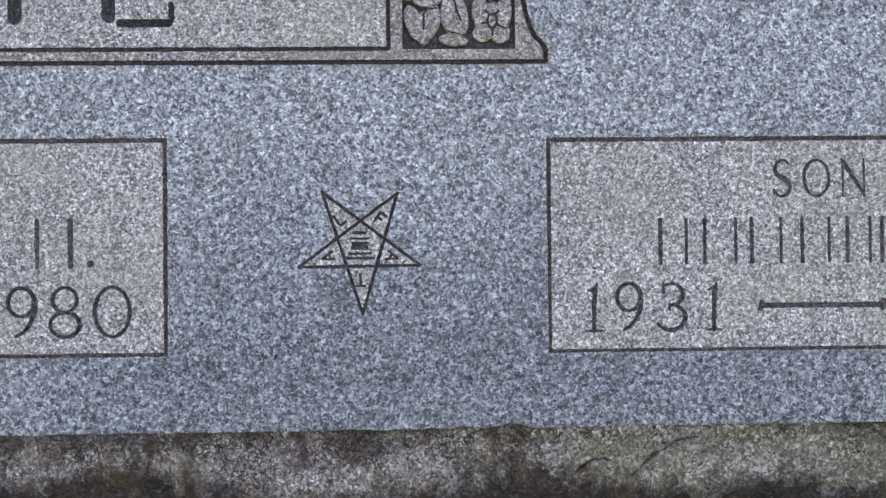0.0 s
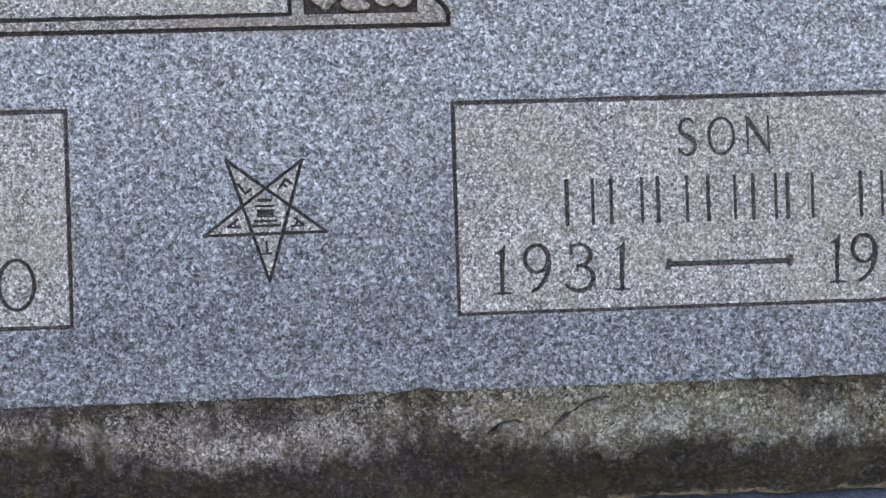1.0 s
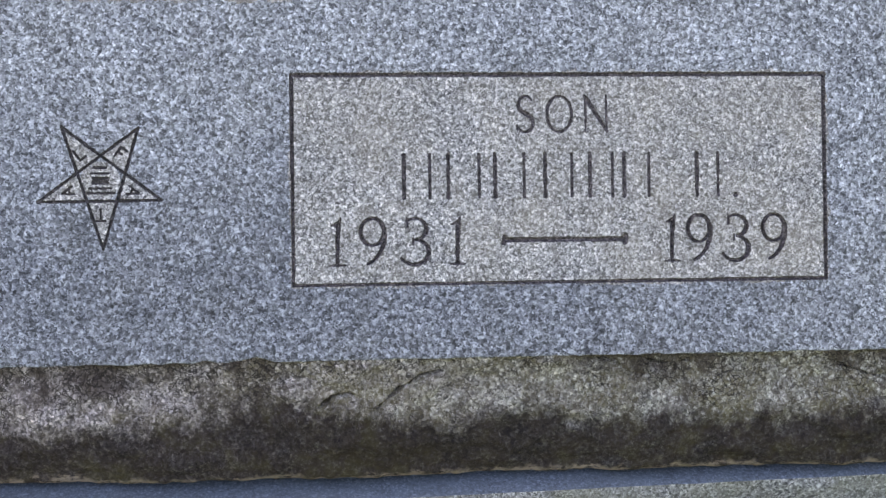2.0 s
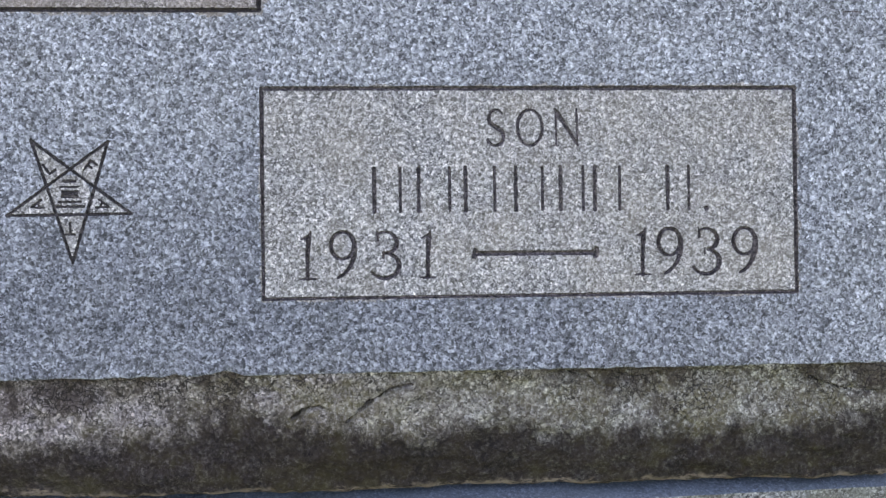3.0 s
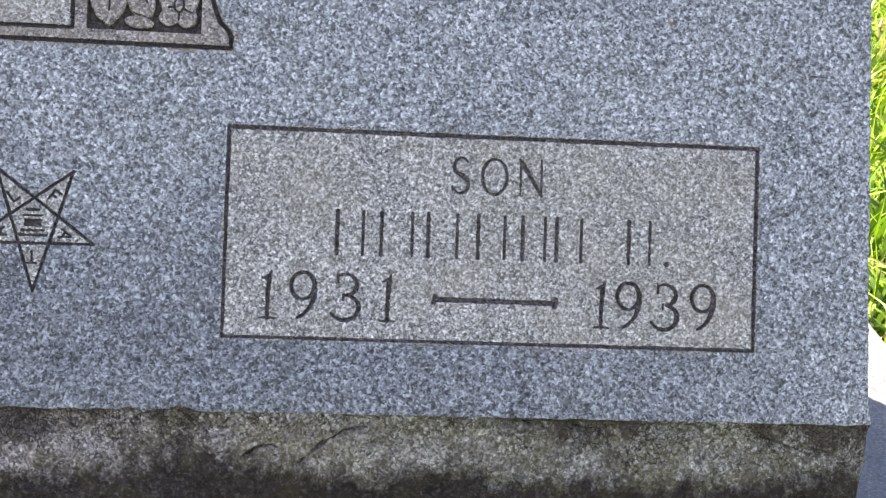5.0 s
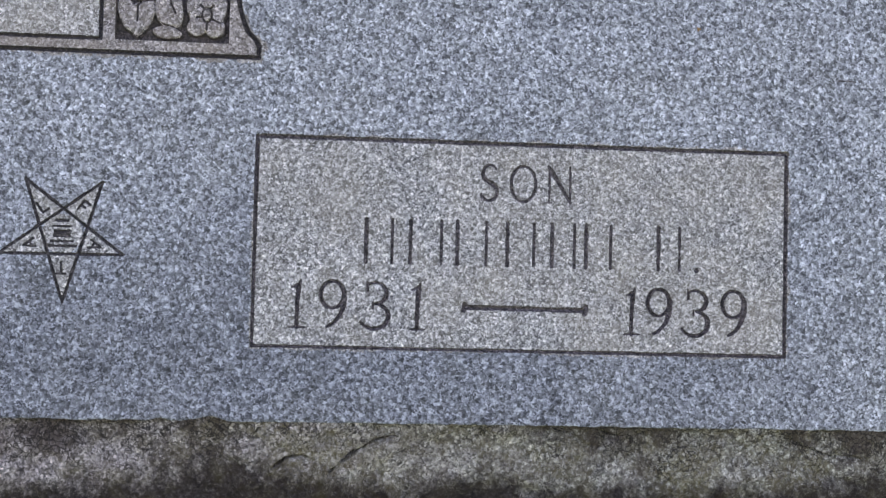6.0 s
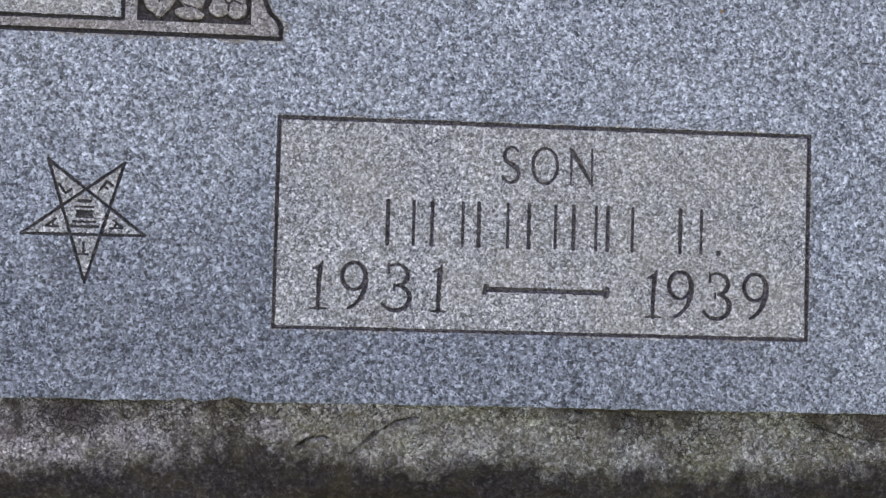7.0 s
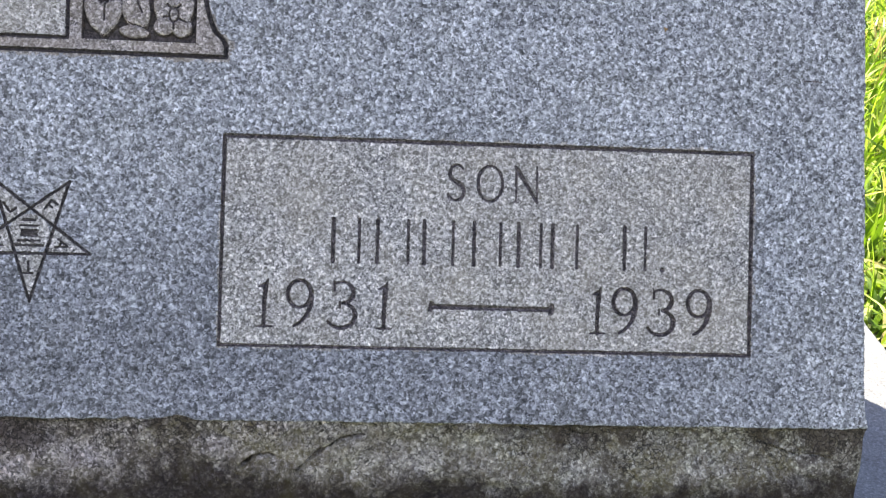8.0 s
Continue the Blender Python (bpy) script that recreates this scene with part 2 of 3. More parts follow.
def on_face(u, v, n):
    """Places on the slanted face: u to the right, v up along it, n into the stone."""
    u, v, n = np.broadcast_arrays(np.asarray(u, float), np.asarray(v, float), np.asarray(n, float))
    return np.stack([u, n * CO + (v - FOOT_V) * SI, -n * SI + (v - FOOT_V) * CO + FOOT_Z], -1)


def wobble(x, y, cell, seed):
    """Smooth noise from -1 to 1 on a lattice."""
    rng = np.random.RandomState(seed)
    table = rng.uniform(-1, 1, (257, 257))
    gx, gy = np.asarray(x) / cell + 500.37, np.asarray(y) / cell + 500.71
    ix, iy = np.floor(gx).astype(int), np.floor(gy).astype(int)
    fx, fy = gx - ix, gy - iy
    fx, fy = fx * fx * (3 - 2 * fx), fy * fy * (3 - 2 * fy)
    a = lambda i, j: table[(ix + i) % 257, (iy + j) % 257]
    return (a(0, 0) * (1 - fx) + a(1, 0) * fx) * (1 - fy) + (a(0, 1) * (1 - fx) + a(1, 1) * fx) * fy


def mesh_part(name, verts, quads, material, parent=None, label="", smooth=True):
    """One mesh object from arrays of places and four-cornered faces."""
    verts, quads = np.ascontiguousarray(verts, dtype=np.float32), np.ascontiguousarray(quads, dtype=np.int32)
    me = bpy.data.meshes.new(name)
    me.vertices.add(len(verts))
    me.vertices.foreach_set("co", verts.ravel())
    me.loops.add(quads.size)
    me.loops.foreach_set("vertex_index", quads.ravel())
    me.polygons.add(len(quads))
    me.polygons.foreach_set("loop_start", np.arange(0, quads.size, 4, dtype=np.int32))
    me.polygons.foreach_set("use_smooth", np.full(len(quads), smooth))
    me.update(calc_edges=True)
    me.materials.append(material)
    ob = new(name, me)
    ob.parent = parent
    if label:
        tagged(ob, label)
    return ob


def sheet(grid):
    """Places and faces of a regular sheet, rows by columns by xyz."""
    r, c = grid.shape[:2]
    k = np.arange(r * c).reshape(r, c)
    return grid.reshape(-1, 3), np.stack([k[:-1, :-1], k[:-1, 1:], k[1:, 1:], k[1:, :-1]], -1).reshape(-1, 4)


# ---- strokes of the carving, each in a box one wide and one high ----
def arc(cx, cy, rx, ry, a0, a1, n=22):
    return [(cx + rx * math.cos(radians(a0 + (a1 - a0) * i / n)), cy + ry * math.sin(radians(a0 + (a1 - a0) * i / n))) for i in range(n + 1)]


def swell(line, *weights):
    """Gives a stroke its weight, thin to thick, from end to end."""
    k = np.linspace(0, len(weights) - 1, len(line))
    return [(x, y, w) for (x, y), w in zip(line, np.interp(k, range(len(weights)), weights))]


RING = swell(arc(0.5, 0.5, 0.5, 0.5, 90, 450, 40), 0.72, 1.05, 0.72, 1.0, 0.72)
GLYPHS = {
    "0": [RING],
    "O": [RING],
    "1": [[(0.50, 0.0, 0.95), (0.50, 0.45, 1.0), (0.56, 0.86, 1.2), (0.64, 1.0, 0.45)], [(0.54, 0.90, 1.1), (0.22, 0.85, 0.35)], [(0.14, 0.0, 0.4), (0.5, 0.01, 0.8), (0.90, 0.0, 0.4)]],
    "9": [swell(arc(0.46, 0.71, 0.46, 0.29, 90, 450, 34), 0.75, 1.05, 0.7, 1.2, 0.75), swell(arc(0.02, 0.66, 0.91, 0.66, 8, -74, 20), 1.3, 1.25, 0.9, 0.75)],
    "3": [swell(arc(0.40, 0.76, 0.48, 0.23, 128, -82, 22), 0.55, 0.8, 1.25, 0.7), swell(arc(0.38, 0.27, 0.58, 0.27, 82, -152, 26), 0.65, 1.25, 1.0, 0.7), [(0.09, 1.0, 0.3), (0.10, 0.94, 0.7), (0.11, 0.80, 0.55)], [(0.34, 0.56, 0.4), (0.33, 0.44, 0.5)]],
    "8": [swell(arc(0.5, 0.75, 0.41, 0.25, 90, 450, 30), 0.7, 0.95, 0.8, 0.95, 0.7), swell(arc(0.5, 0.25, 0.5, 0.25, 90, 450, 30), 0.85, 0.9, 0.75, 1.1, 0.85)],
    "S": [swell(arc(0.52, 0.75, 0.44, 0.25, 35, 215, 16) + arc(0.46, 0.25, 0.5, 0.25, 55, -160, 20), 0.6, 0.8, 1.25, 1.2, 0.8, 0.6), [(0.0, 0.0, 0.4), (0.0, 0.18, 0.5)]],
    "N": [[(0.06, 0.0, 0.65), (0.06, 1.0, 0.65)], [(0.02, 1.0, 0.7), (0.16, 0.88, 1.3), (0.96, 0.0, 0.9)], [(0.95, 0.0, 0.75), (0.93, 1.0, 0.65)], [(-0.06, 0.0, 0.35), (0.18, 0.0, 0.35)]],
    "F": [[(0.1, 0.0), (0.1, 1.0)], [(0.1, 1.0), (0.95, 1.0)], [(0.1, 0.52), (0.7, 0.52)]],
    "A": [[(0.0, 0.0), (0.5, 1.0)], [(0.5, 1.0), (1.0, 0.0)], [(0.2, 0.34), (0.8, 0.34)]],
    "T": [[(0.5, 0.0), (0.5, 1.0)], [(0.0, 1.0), (1.0, 1.0)]],
    "L": [[(0.1, 0.0), (0.1, 1.0)], [(0.1, 0.0), (0.95, 0.0)]],
}

STEP, BLOCK = 0.0005, 8
U0, V0 = -1.136, -0.056
NU, NV = 425 * BLOCK, 60 * BLOCK * 2
U1, V1 = U0 + NU * STEP, V0 + NV * STEP
DEPTH = np.zeros((NV + 1, NU + 1), np.float32)
MARK = np.zeros((NV, NU), np.int16)
GROUP, OWNER = None, {}
KINDS = {0: ("face", FACE_STONE, "steeled grey granite face")}


def window(lo_u, hi_u, lo_v, hi_v, pad=0.006):
    """The part of the carving grid round a box, with its places made slightly uneven."""
    a, b = max(0, int((lo_u - pad - U0) / STEP)), min(NU, int((hi_u + pad - U0) / STEP) + 1)
    c, d = max(0, int((lo_v - pad - V0) / STEP)), min(NV, int((hi_v + pad - V0) / STEP) + 1)
    uu, vv = np.meshgrid(U0 + STEP * np.arange(a, b + 1), V0 + STEP * np.arange(c, d + 1))
    return slice(c, d + 1), slice(a, b + 1), uu, vv


def mark(sv, su, inside, kind):
    cells = MARK[sv.start:sv.stop - 1, su.start:su.stop - 1]
    cells[inside[:-1, :-1] | inside[1:, 1:] | inside[1:, :-1] | inside[:-1, 1:]] = kind


def cut(lines, half, depth, kind):
    """A V-cut along polylines on the face."""
    OWNER[kind] = GROUP
    lines = [[(*p, 1.0)[:3] for p in line] for line in lines]
    every = np.array([p for line in lines for p in line])
    sv, su, uu, vv = window(every[:, 0].min(), every[:, 0].max(), every[:, 1].min(), every[:, 1].max())
    away = np.full(uu.shape, 1.0)
    for line in lines:
        for (ax, ay, aw), (bx, by, bw) in zip(line[:-1], line[1:]):
            i0, i1 = max(0, int((min(ax, bx) - 0.006 - uu[0, 0]) / STEP)), int((max(ax, bx) + 0.006 - uu[0, 0]) / STEP) + 2
            j0, j1 = max(0, int((min(ay, by) - 0.006 - vv[0, 0]) / STEP)), int((max(ay, by) + 0.006 - vv[0, 0]) / STEP) + 2
            pu, pv = uu[j0:j1, i0:i1], vv[j0:j1, i0:i1]
            if pu.size == 0:
                continue
            lx, ly = bx - ax, by - ay
            k = np.clip(((pu - ax) * lx + (pv - ay) * ly) / (lx * lx + ly * ly + 1e-12), 0, 1)
            gap = np.hypot(pu - ax - k * lx, pv - ay - k * ly) + half * (1 - aw - k * (bw - aw))
            away[j0:j1, i0:i1] = np.minimum(away[j0:j1, i0:i1], gap)
    near = away < half + 0.002
    ragged = np.zeros_like(away)
    ragged[near] = 0.00028 * wobble(uu[near], vv[near], 0.0022, 11) + 0.0002 * wobble(uu[near], vv[near], 0.009, 12)
    away = away + ragged
    groove = depth * np.clip(1.12 * (1 - away / half), 0, 1) ** 0.85
    DEPTH[sv, su] = np.maximum(DEPTH[sv, su], groove)
    # the dark cut colour runs up the walls, in place of their shade
    mark(sv, su, away < half * 0.92, kind)


def stain(lines, reach):
    """A rusty run-off margin along a border, with a ragged rim."""
    kind = len(KINDS)
    KINDS[kind] = ("stained_margin", STAINED_STONE, "rust-stained granite beside the border")
    for line in lines:
        for (ax, ay), (bx, by) in zip(line[:-1], line[1:]):
            sv, su, uu, vv = window(min(ax, bx), max(ax, bx), min(ay, by), max(ay, by), reach * 2)
            lx, ly = bx - ax, by - ay
            k = np.clip(((uu - ax) * lx + (vv - ay) * ly) / (lx * lx + ly * ly + 1e-12), 0, 1)
            away = np.hypot(uu - ax - k * lx, vv - ay - k * ly)
            rim = reach * (0.75 + 0.55 * wobble(uu, vv, 0.018, 21) + 0.35 * wobble(uu, vv, 0.004, 22) + 0.3 * wobble(uu, vv, 0.0016, 23))
            plain = MARK[sv.start:sv.stop - 1, su.start:su.stop - 1] == 0
            spot = (away < rim)[:-1, :-1] & plain
            MARK[sv.start:sv.stop - 1, su.start:su.stop - 1][spot] = kind


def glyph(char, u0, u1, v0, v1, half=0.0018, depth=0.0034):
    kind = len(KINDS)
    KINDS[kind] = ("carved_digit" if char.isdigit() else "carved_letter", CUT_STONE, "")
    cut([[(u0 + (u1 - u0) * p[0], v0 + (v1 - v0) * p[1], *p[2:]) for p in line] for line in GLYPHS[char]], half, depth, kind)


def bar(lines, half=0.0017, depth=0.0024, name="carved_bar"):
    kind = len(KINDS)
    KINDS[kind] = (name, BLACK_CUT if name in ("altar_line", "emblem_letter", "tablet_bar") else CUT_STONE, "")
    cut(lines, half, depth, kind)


def box_line(u0, u1, v0, v1):
    return [(u0, v0), (u1, v0), (u1, v1), (u0, v1), (u0, v0)]


def field(u0, u1, v0, v1, kind, name, material, label):
    KINDS[kind] = (name, material, label)
    a, b = round((u0 - U0) / STEP), round((u1 - U0) / STEP)
    c, d = round((v0 - V0) / STEP), round((v1 - V0) / STEP)
    MARK[max(c, 0):d, max(a, 0):b] = kind


PANELS = []
# two name panels, set off by an incised line
for u0, u1, v0, v1 in ((0.0, 0.470, 0.0, 0.1813), (-0.796, -0.3272, 0.001, 0.1830)):
    GROUP = None
    field(u0, u1, v0, v1, len(KINDS), "inscription_panel", PANEL_STONE, "weathered lighter granite panel")
    GROUP = len(KINDS) - 1
    PANELS.append(GROUP)
    kind = len(KINDS)
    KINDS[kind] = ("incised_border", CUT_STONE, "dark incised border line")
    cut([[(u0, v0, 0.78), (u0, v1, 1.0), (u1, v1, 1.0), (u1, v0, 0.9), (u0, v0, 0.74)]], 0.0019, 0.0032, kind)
    stain([box_line(u0, u1, v0, v1)], 0.0032)

# relationship and dates
GROUP = PANELS[0]
for char, u0, u1 in (("S", 0.1955, 0.2100), ("O", 0.2217, 0.2435), ("N", 0.2545, 0.2755)):
    glyph(char, u0, u1, 0.1312, 0.1625, 0.0015, 0.0023)
for char, u0, u1 in (("1", 0.0290, 0.0468), ("9", 0.0580, 0.0800), ("3", 0.0960, 0.1175), ("1", 0.1330, 0.1506), ("1", 0.3225, 0.3400), ("9", 0.3455, 0.3670), ("3", 0.3800, 0.4010), ("9", 0.4130, 0.4345)):
    glyph(char, u0, u1, 0.0168, 0.0572)
bar([[(0.1830, 0.0372), (0.2895, 0.0368)], [(0.1822, 0.0345), (0.1832, 0.0398)], [(0.2892, 0.0340), (0.2902, 0.0398)]], 0.0022, 0.0030, "carved_dash")
GROUP = PANELS[1]
for char, u0, u1 in (("9", -0.4595, -0.4355), ("8", -0.4245, -0.3995), ("0", -0.3868, -0.3575)):
    glyph(char, u0, u1, 0.0168, 0.0588)

# plain bars where names stand
GROUP = PANELS[0]
for u0, u1 in ((0.0960, 0.1185), (0.1345, 0.1615), (0.1755, 0.2010), (0.2195, 0.2430), (0.2590, 0.2790), (0.2895, 0.3115), (0.3545, 0.3735)):
    bar([[(u0, 0.0745), (u0, 0.1120)]])
    bar([[(u1, 0.0745), (u1, 0.1120)]], 0.0013, 0.0020)
bar([[(0.3890, 0.0745), (0.3896, 0.0747)]], 0.0022, 0.0028)
GROUP = PANELS[1]
bar([[(-0.4350, 0.0765), (-0.4350, 0.1150)]], 0.0020)
bar([[(-0.4070, 0.0765), (-0.4070, 0.1150)]], 0.0024)
bar([[(-0.3905, 0.0785), (-0.3899, 0.0787)]], 0.0026, 0.0030)

GROUP = None
# five-pointed star with a small altar in the middle
STAR = [(-0.1941, 0.1377), (-0.1109, 0.0747), (-0.2145, 0.0740), (-0.1301, 0.1365), (-0.1603, 0.0335)]
sv, su, uu, vv = window(-0.22, -0.105, 0.03, 0.142)
turns = np.zeros(uu.shape, int)
for (ax, ay), (bx, by) in zip(STAR, STAR[1:] + STAR[:1]):
    turns += ((ay > vv) != (by > vv)) & (uu < (bx - ax) * (vv - ay) / (by - ay + 1e-12) + ax)
hub = np.hypot(uu + 0.1622, vv - 0.0913) < 0.0165
KINDS[len(KINDS)] = ("star_field", PANEL_STONE, "warmer granite inside the star")
mark(sv, su, (turns % 2 == 1) | (hub & (turns > 0)), len(KINDS) - 1)
kind = len(KINDS)
KINDS[kind] = ("star_emblem", BLACK_CUT, "five-pointed star outline cut into the face")
cut([STAR + STAR[:1]], 0.0012, 0.0020, kind)
OWNER[kind - 1], GROUP = kind, kind
for wide, v, half in ((0.0046, 0.1030, 0.0013), (0.0080, 0.0980, 0.0008), (0.0062, 0.0938, 0.0013), (0.0060, 0.0918, 0.0010), (0.0062, 0.0897, 0.0013), (0.0093, 0.0852, 0.0009), (0.0114, 0.0812, 0.0010)):
    bar([[(-0.1622 - wide, v), (-0.1622 + wide, v)]], half, 0.0015, "altar_line")
# a small letter in each point, its top outwards
for i, char in enumerate("TAFLA"):
    a = radians(-90 + 72 * i)
    tu, tv = math.cos(a), math.sin(a)
    spot = lambda x, y: (-0.1622 + (0.0290 + 0.0098 * (y - 0.5)) * tu + 0.0072 * (x - 0.5) * tv, 0.0913 + (0.0290 + 0.0098 * (y - 0.5)) * tv - 0.0072 * (x - 0.5) * tu)
    bar([[spot(x, y) for x, y in line] for line in GLYPHS[char]], 0.0008, 0.0015, "emblem_letter")
GROUP = None

# a short scratch near the edge
bar([[(0.5170, 0.2492), (0.5250, 0.2495), (0.5330, 0.2489)]], 0.0007, 0.0007, "scratch")

# the large tablet: framed field, carved flower boxes at its ends, scrolled outline
MID = -0.562
END = [(-0.0014, 0.2490), (-0.0012, 0.2590), (-0.0040, 0.2640), (-0.0112, 0.2715), (-0.0150, 0.2800), (-0.0185, 0.2920), (-0.0208, 0.3050), (-0.0215, 0.3300), (-0.0215, 0.4000)]
mirror = lambda line: [(2 * MID - u, v) for u, v in line]
sv, su, uu, vv = window(2 * MID, 0.0, 0.249, 0.40, 0.0)
limit = np.interp(vv, [p[1] for p in END], [p[0] for p in END])
KINDS[len(KINDS)] = ("carved_frame", FRAME_STONE, "weathered carved frame of the large tablet")
mark(sv, su, (uu < limit) & (uu > 2 * MID - limit) & (vv > 0.249) & (vv < 0.4), len(KINDS) - 1)
GROUP = len(KINDS) - 1
OWNER[GROUP + 1] = GROUP
field(2 * MID + 0.1364, -0.1364, 0.2605, 0.388, len(KINDS), "tablet_field", PANEL_STONE, "weathered granite field of the large tablet")
for name, lines, half, depth in (("tablet_outline", [END + mirror(END)[::-1] + [END[0]]], 0.0020, 0.0036), ("tablet_border", [box_line(2 * MID + 0.1364, -0.1364, 0.2605, 0.388)], 0.0017, 0.0030)):
    KINDS[len(KINDS)] = (name, BLACK_CUT, "incised line, black with grime and painted-in shade")
    cut(lines, half, depth, len(KINDS) - 1)
OWNER[len(KINDS)] = None
stain([END[:6], [END[0], (2 * MID - END[0][0], END[0][1])]], 0.0058)


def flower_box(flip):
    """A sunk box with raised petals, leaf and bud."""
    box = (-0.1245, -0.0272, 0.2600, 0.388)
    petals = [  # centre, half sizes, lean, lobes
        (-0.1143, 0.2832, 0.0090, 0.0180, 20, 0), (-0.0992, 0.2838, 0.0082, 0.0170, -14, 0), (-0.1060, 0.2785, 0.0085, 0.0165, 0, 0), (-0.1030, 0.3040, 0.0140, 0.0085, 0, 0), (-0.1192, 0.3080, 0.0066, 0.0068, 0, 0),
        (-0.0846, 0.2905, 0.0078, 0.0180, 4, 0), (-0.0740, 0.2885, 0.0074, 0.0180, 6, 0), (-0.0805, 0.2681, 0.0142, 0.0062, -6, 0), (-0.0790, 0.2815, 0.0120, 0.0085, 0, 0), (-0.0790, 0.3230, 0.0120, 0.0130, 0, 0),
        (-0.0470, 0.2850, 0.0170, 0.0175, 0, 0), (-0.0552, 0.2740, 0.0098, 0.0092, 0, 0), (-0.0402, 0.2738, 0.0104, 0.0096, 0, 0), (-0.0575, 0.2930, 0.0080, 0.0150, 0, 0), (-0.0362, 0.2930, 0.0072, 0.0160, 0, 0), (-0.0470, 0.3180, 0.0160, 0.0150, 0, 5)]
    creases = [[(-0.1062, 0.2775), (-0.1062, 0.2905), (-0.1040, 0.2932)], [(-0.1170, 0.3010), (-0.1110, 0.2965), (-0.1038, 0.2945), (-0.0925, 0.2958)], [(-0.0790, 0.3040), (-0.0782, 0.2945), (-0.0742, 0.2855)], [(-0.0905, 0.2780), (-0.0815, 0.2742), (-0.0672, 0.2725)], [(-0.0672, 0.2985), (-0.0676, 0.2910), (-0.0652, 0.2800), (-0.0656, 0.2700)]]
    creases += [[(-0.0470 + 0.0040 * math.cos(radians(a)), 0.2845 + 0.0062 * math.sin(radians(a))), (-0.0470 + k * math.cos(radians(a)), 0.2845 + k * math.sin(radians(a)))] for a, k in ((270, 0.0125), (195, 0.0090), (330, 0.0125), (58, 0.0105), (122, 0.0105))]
    if flip:
        box = (2 * MID - box[1], 2 * MID - box[0], box[2], box[3])
        petals = [(2 * MID - u, v, a, b, -g, n) for u, v, a, b, g, n in petals]
        creases = [mirror(line) for line in creases]
    sv, su, uu, vv = window(*box, pad=0.0)
    lift = np.zeros(uu.shape)
    for cu, cv, a, b, g, lobes in petals:
        c, s = math.cos(radians(g)), math.sin(radians(g))
        x, y = (uu - cu) * c + (vv - cv) * s, -(uu - cu) * s + (vv - cv) * c
        e = ((x / a) ** 2 + (y / b) ** 2) * (1 + 0.10 * (lobes > 0) * np.cos(lobes * np.arctan2(y / b, x / a) - 1.6)) + 0.07 * wobble(uu, vv, 0.005, 31)
        lift = np.maximum(lift, np.clip(2.6 * (1 - e), 0, 1) ** 0.5 * (0.86 + 0.14 * np.clip(1 - e, 0, 1)))
    depth = 0.0062 * (1 - lift)
    heart = ((uu - petals[10][0]) / 0.0040) ** 2 + ((vv - 0.2845) / 0.0062) ** 2
    depth = np.maximum(depth, 0.0024 * np.clip(1 - np.abs(np.sqrt(heart) - 1.0) / 0.32, 0, 1))
    for line in creases:
        for (ax, ay), (bx, by) in zip(line[:-1], line[1:]):
            k = np.clip(((uu - ax) * (bx - ax) + (vv - ay) * (by - ay)) / ((bx - ax) ** 2 + (by - ay) ** 2), 0, 1)
            depth = np.maximum(depth, 0.0026 * np.clip(1 - np.hypot(uu - ax - k * (bx - ax), vv - ay - k * (by - ay)) / 0.0013, 0, 1))
    depth += 0.0003 * (1 + wobble(uu, vv, 0.003, 32))
    inset = np.minimum.reduce([uu - box[0], box[1] - uu, vv - box[2], box[3] - vv])
    depth *= np.clip(inset / 0.0012, 0, 1)
    DEPTH[sv, su] = np.maximum(DEPTH[sv, su], depth)
    k = len(KINDS)
    KINDS[k] = ("flower_carving", FRAME_STONE, "relief of flowers and leaves in weathered granite")
    mark(sv, su, inset > 0, k)
    # a darker, browner stone wherever the relief is sunk or creased
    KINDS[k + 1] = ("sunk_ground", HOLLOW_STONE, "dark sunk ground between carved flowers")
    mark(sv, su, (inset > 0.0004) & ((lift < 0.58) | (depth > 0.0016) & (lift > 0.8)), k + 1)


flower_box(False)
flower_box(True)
for k, entry in KINDS.items():
    if entry[0] in ("flower_carving", "sunk_ground"):
        OWNER[k] = GROUP
# feet of two large tall characters in the tablet, as plain bars
bar([[(-0.4530, 0.2880), (-0.4530, 0.345)]], 0.0062, 0.0060, "tablet_bar")
bar([[(-0.3740, 0.2890), (-0.3740, 0.345)]], 0.0060, 0.0060, "tablet_bar")
bar([[(-0.3640, 0.2830), (-0.3235, 0.2830)]], 0.0035, 0.0050, "tablet_bar")
bar([[(-0.3208, 0.2850), (-0.3208, 0.2990)]], 0.0024, 0.0036, "tablet_bar")

# ---- the headstone ----
stone = tagged(new("headstone"), "grey granite slant headstone with carved panels on a slab", "headstone")


def edge_u(v):
    v = np.asarray(v, float)
    return 0.5780 - 0.0150 * v + 0.0022 * np.clip((-0.03 - v) / 0.03, 0, 1) + 0.0009 * wobble(v, v * 0 + 3, 0.011, 41) + 0.0006 * wobble(v, v * 0 + 9, 0.004, 42)


def edge_v(u):
    u = np.asarray(u, float)
    chip = 0.0042 * np.exp(-((u + 0.034) / 0.013) ** 2) + 0.002 * np.exp(-((u + 0.075) / 0.010) ** 2)
    return EDGE_V + 0.0014 * (u - 0.1) + chip + 0.0007 * wobble(u, u * 0 + 5, 0.012, 43) + 0.0005 * wobble(u, u * 0 + 7, 0.004, 44)


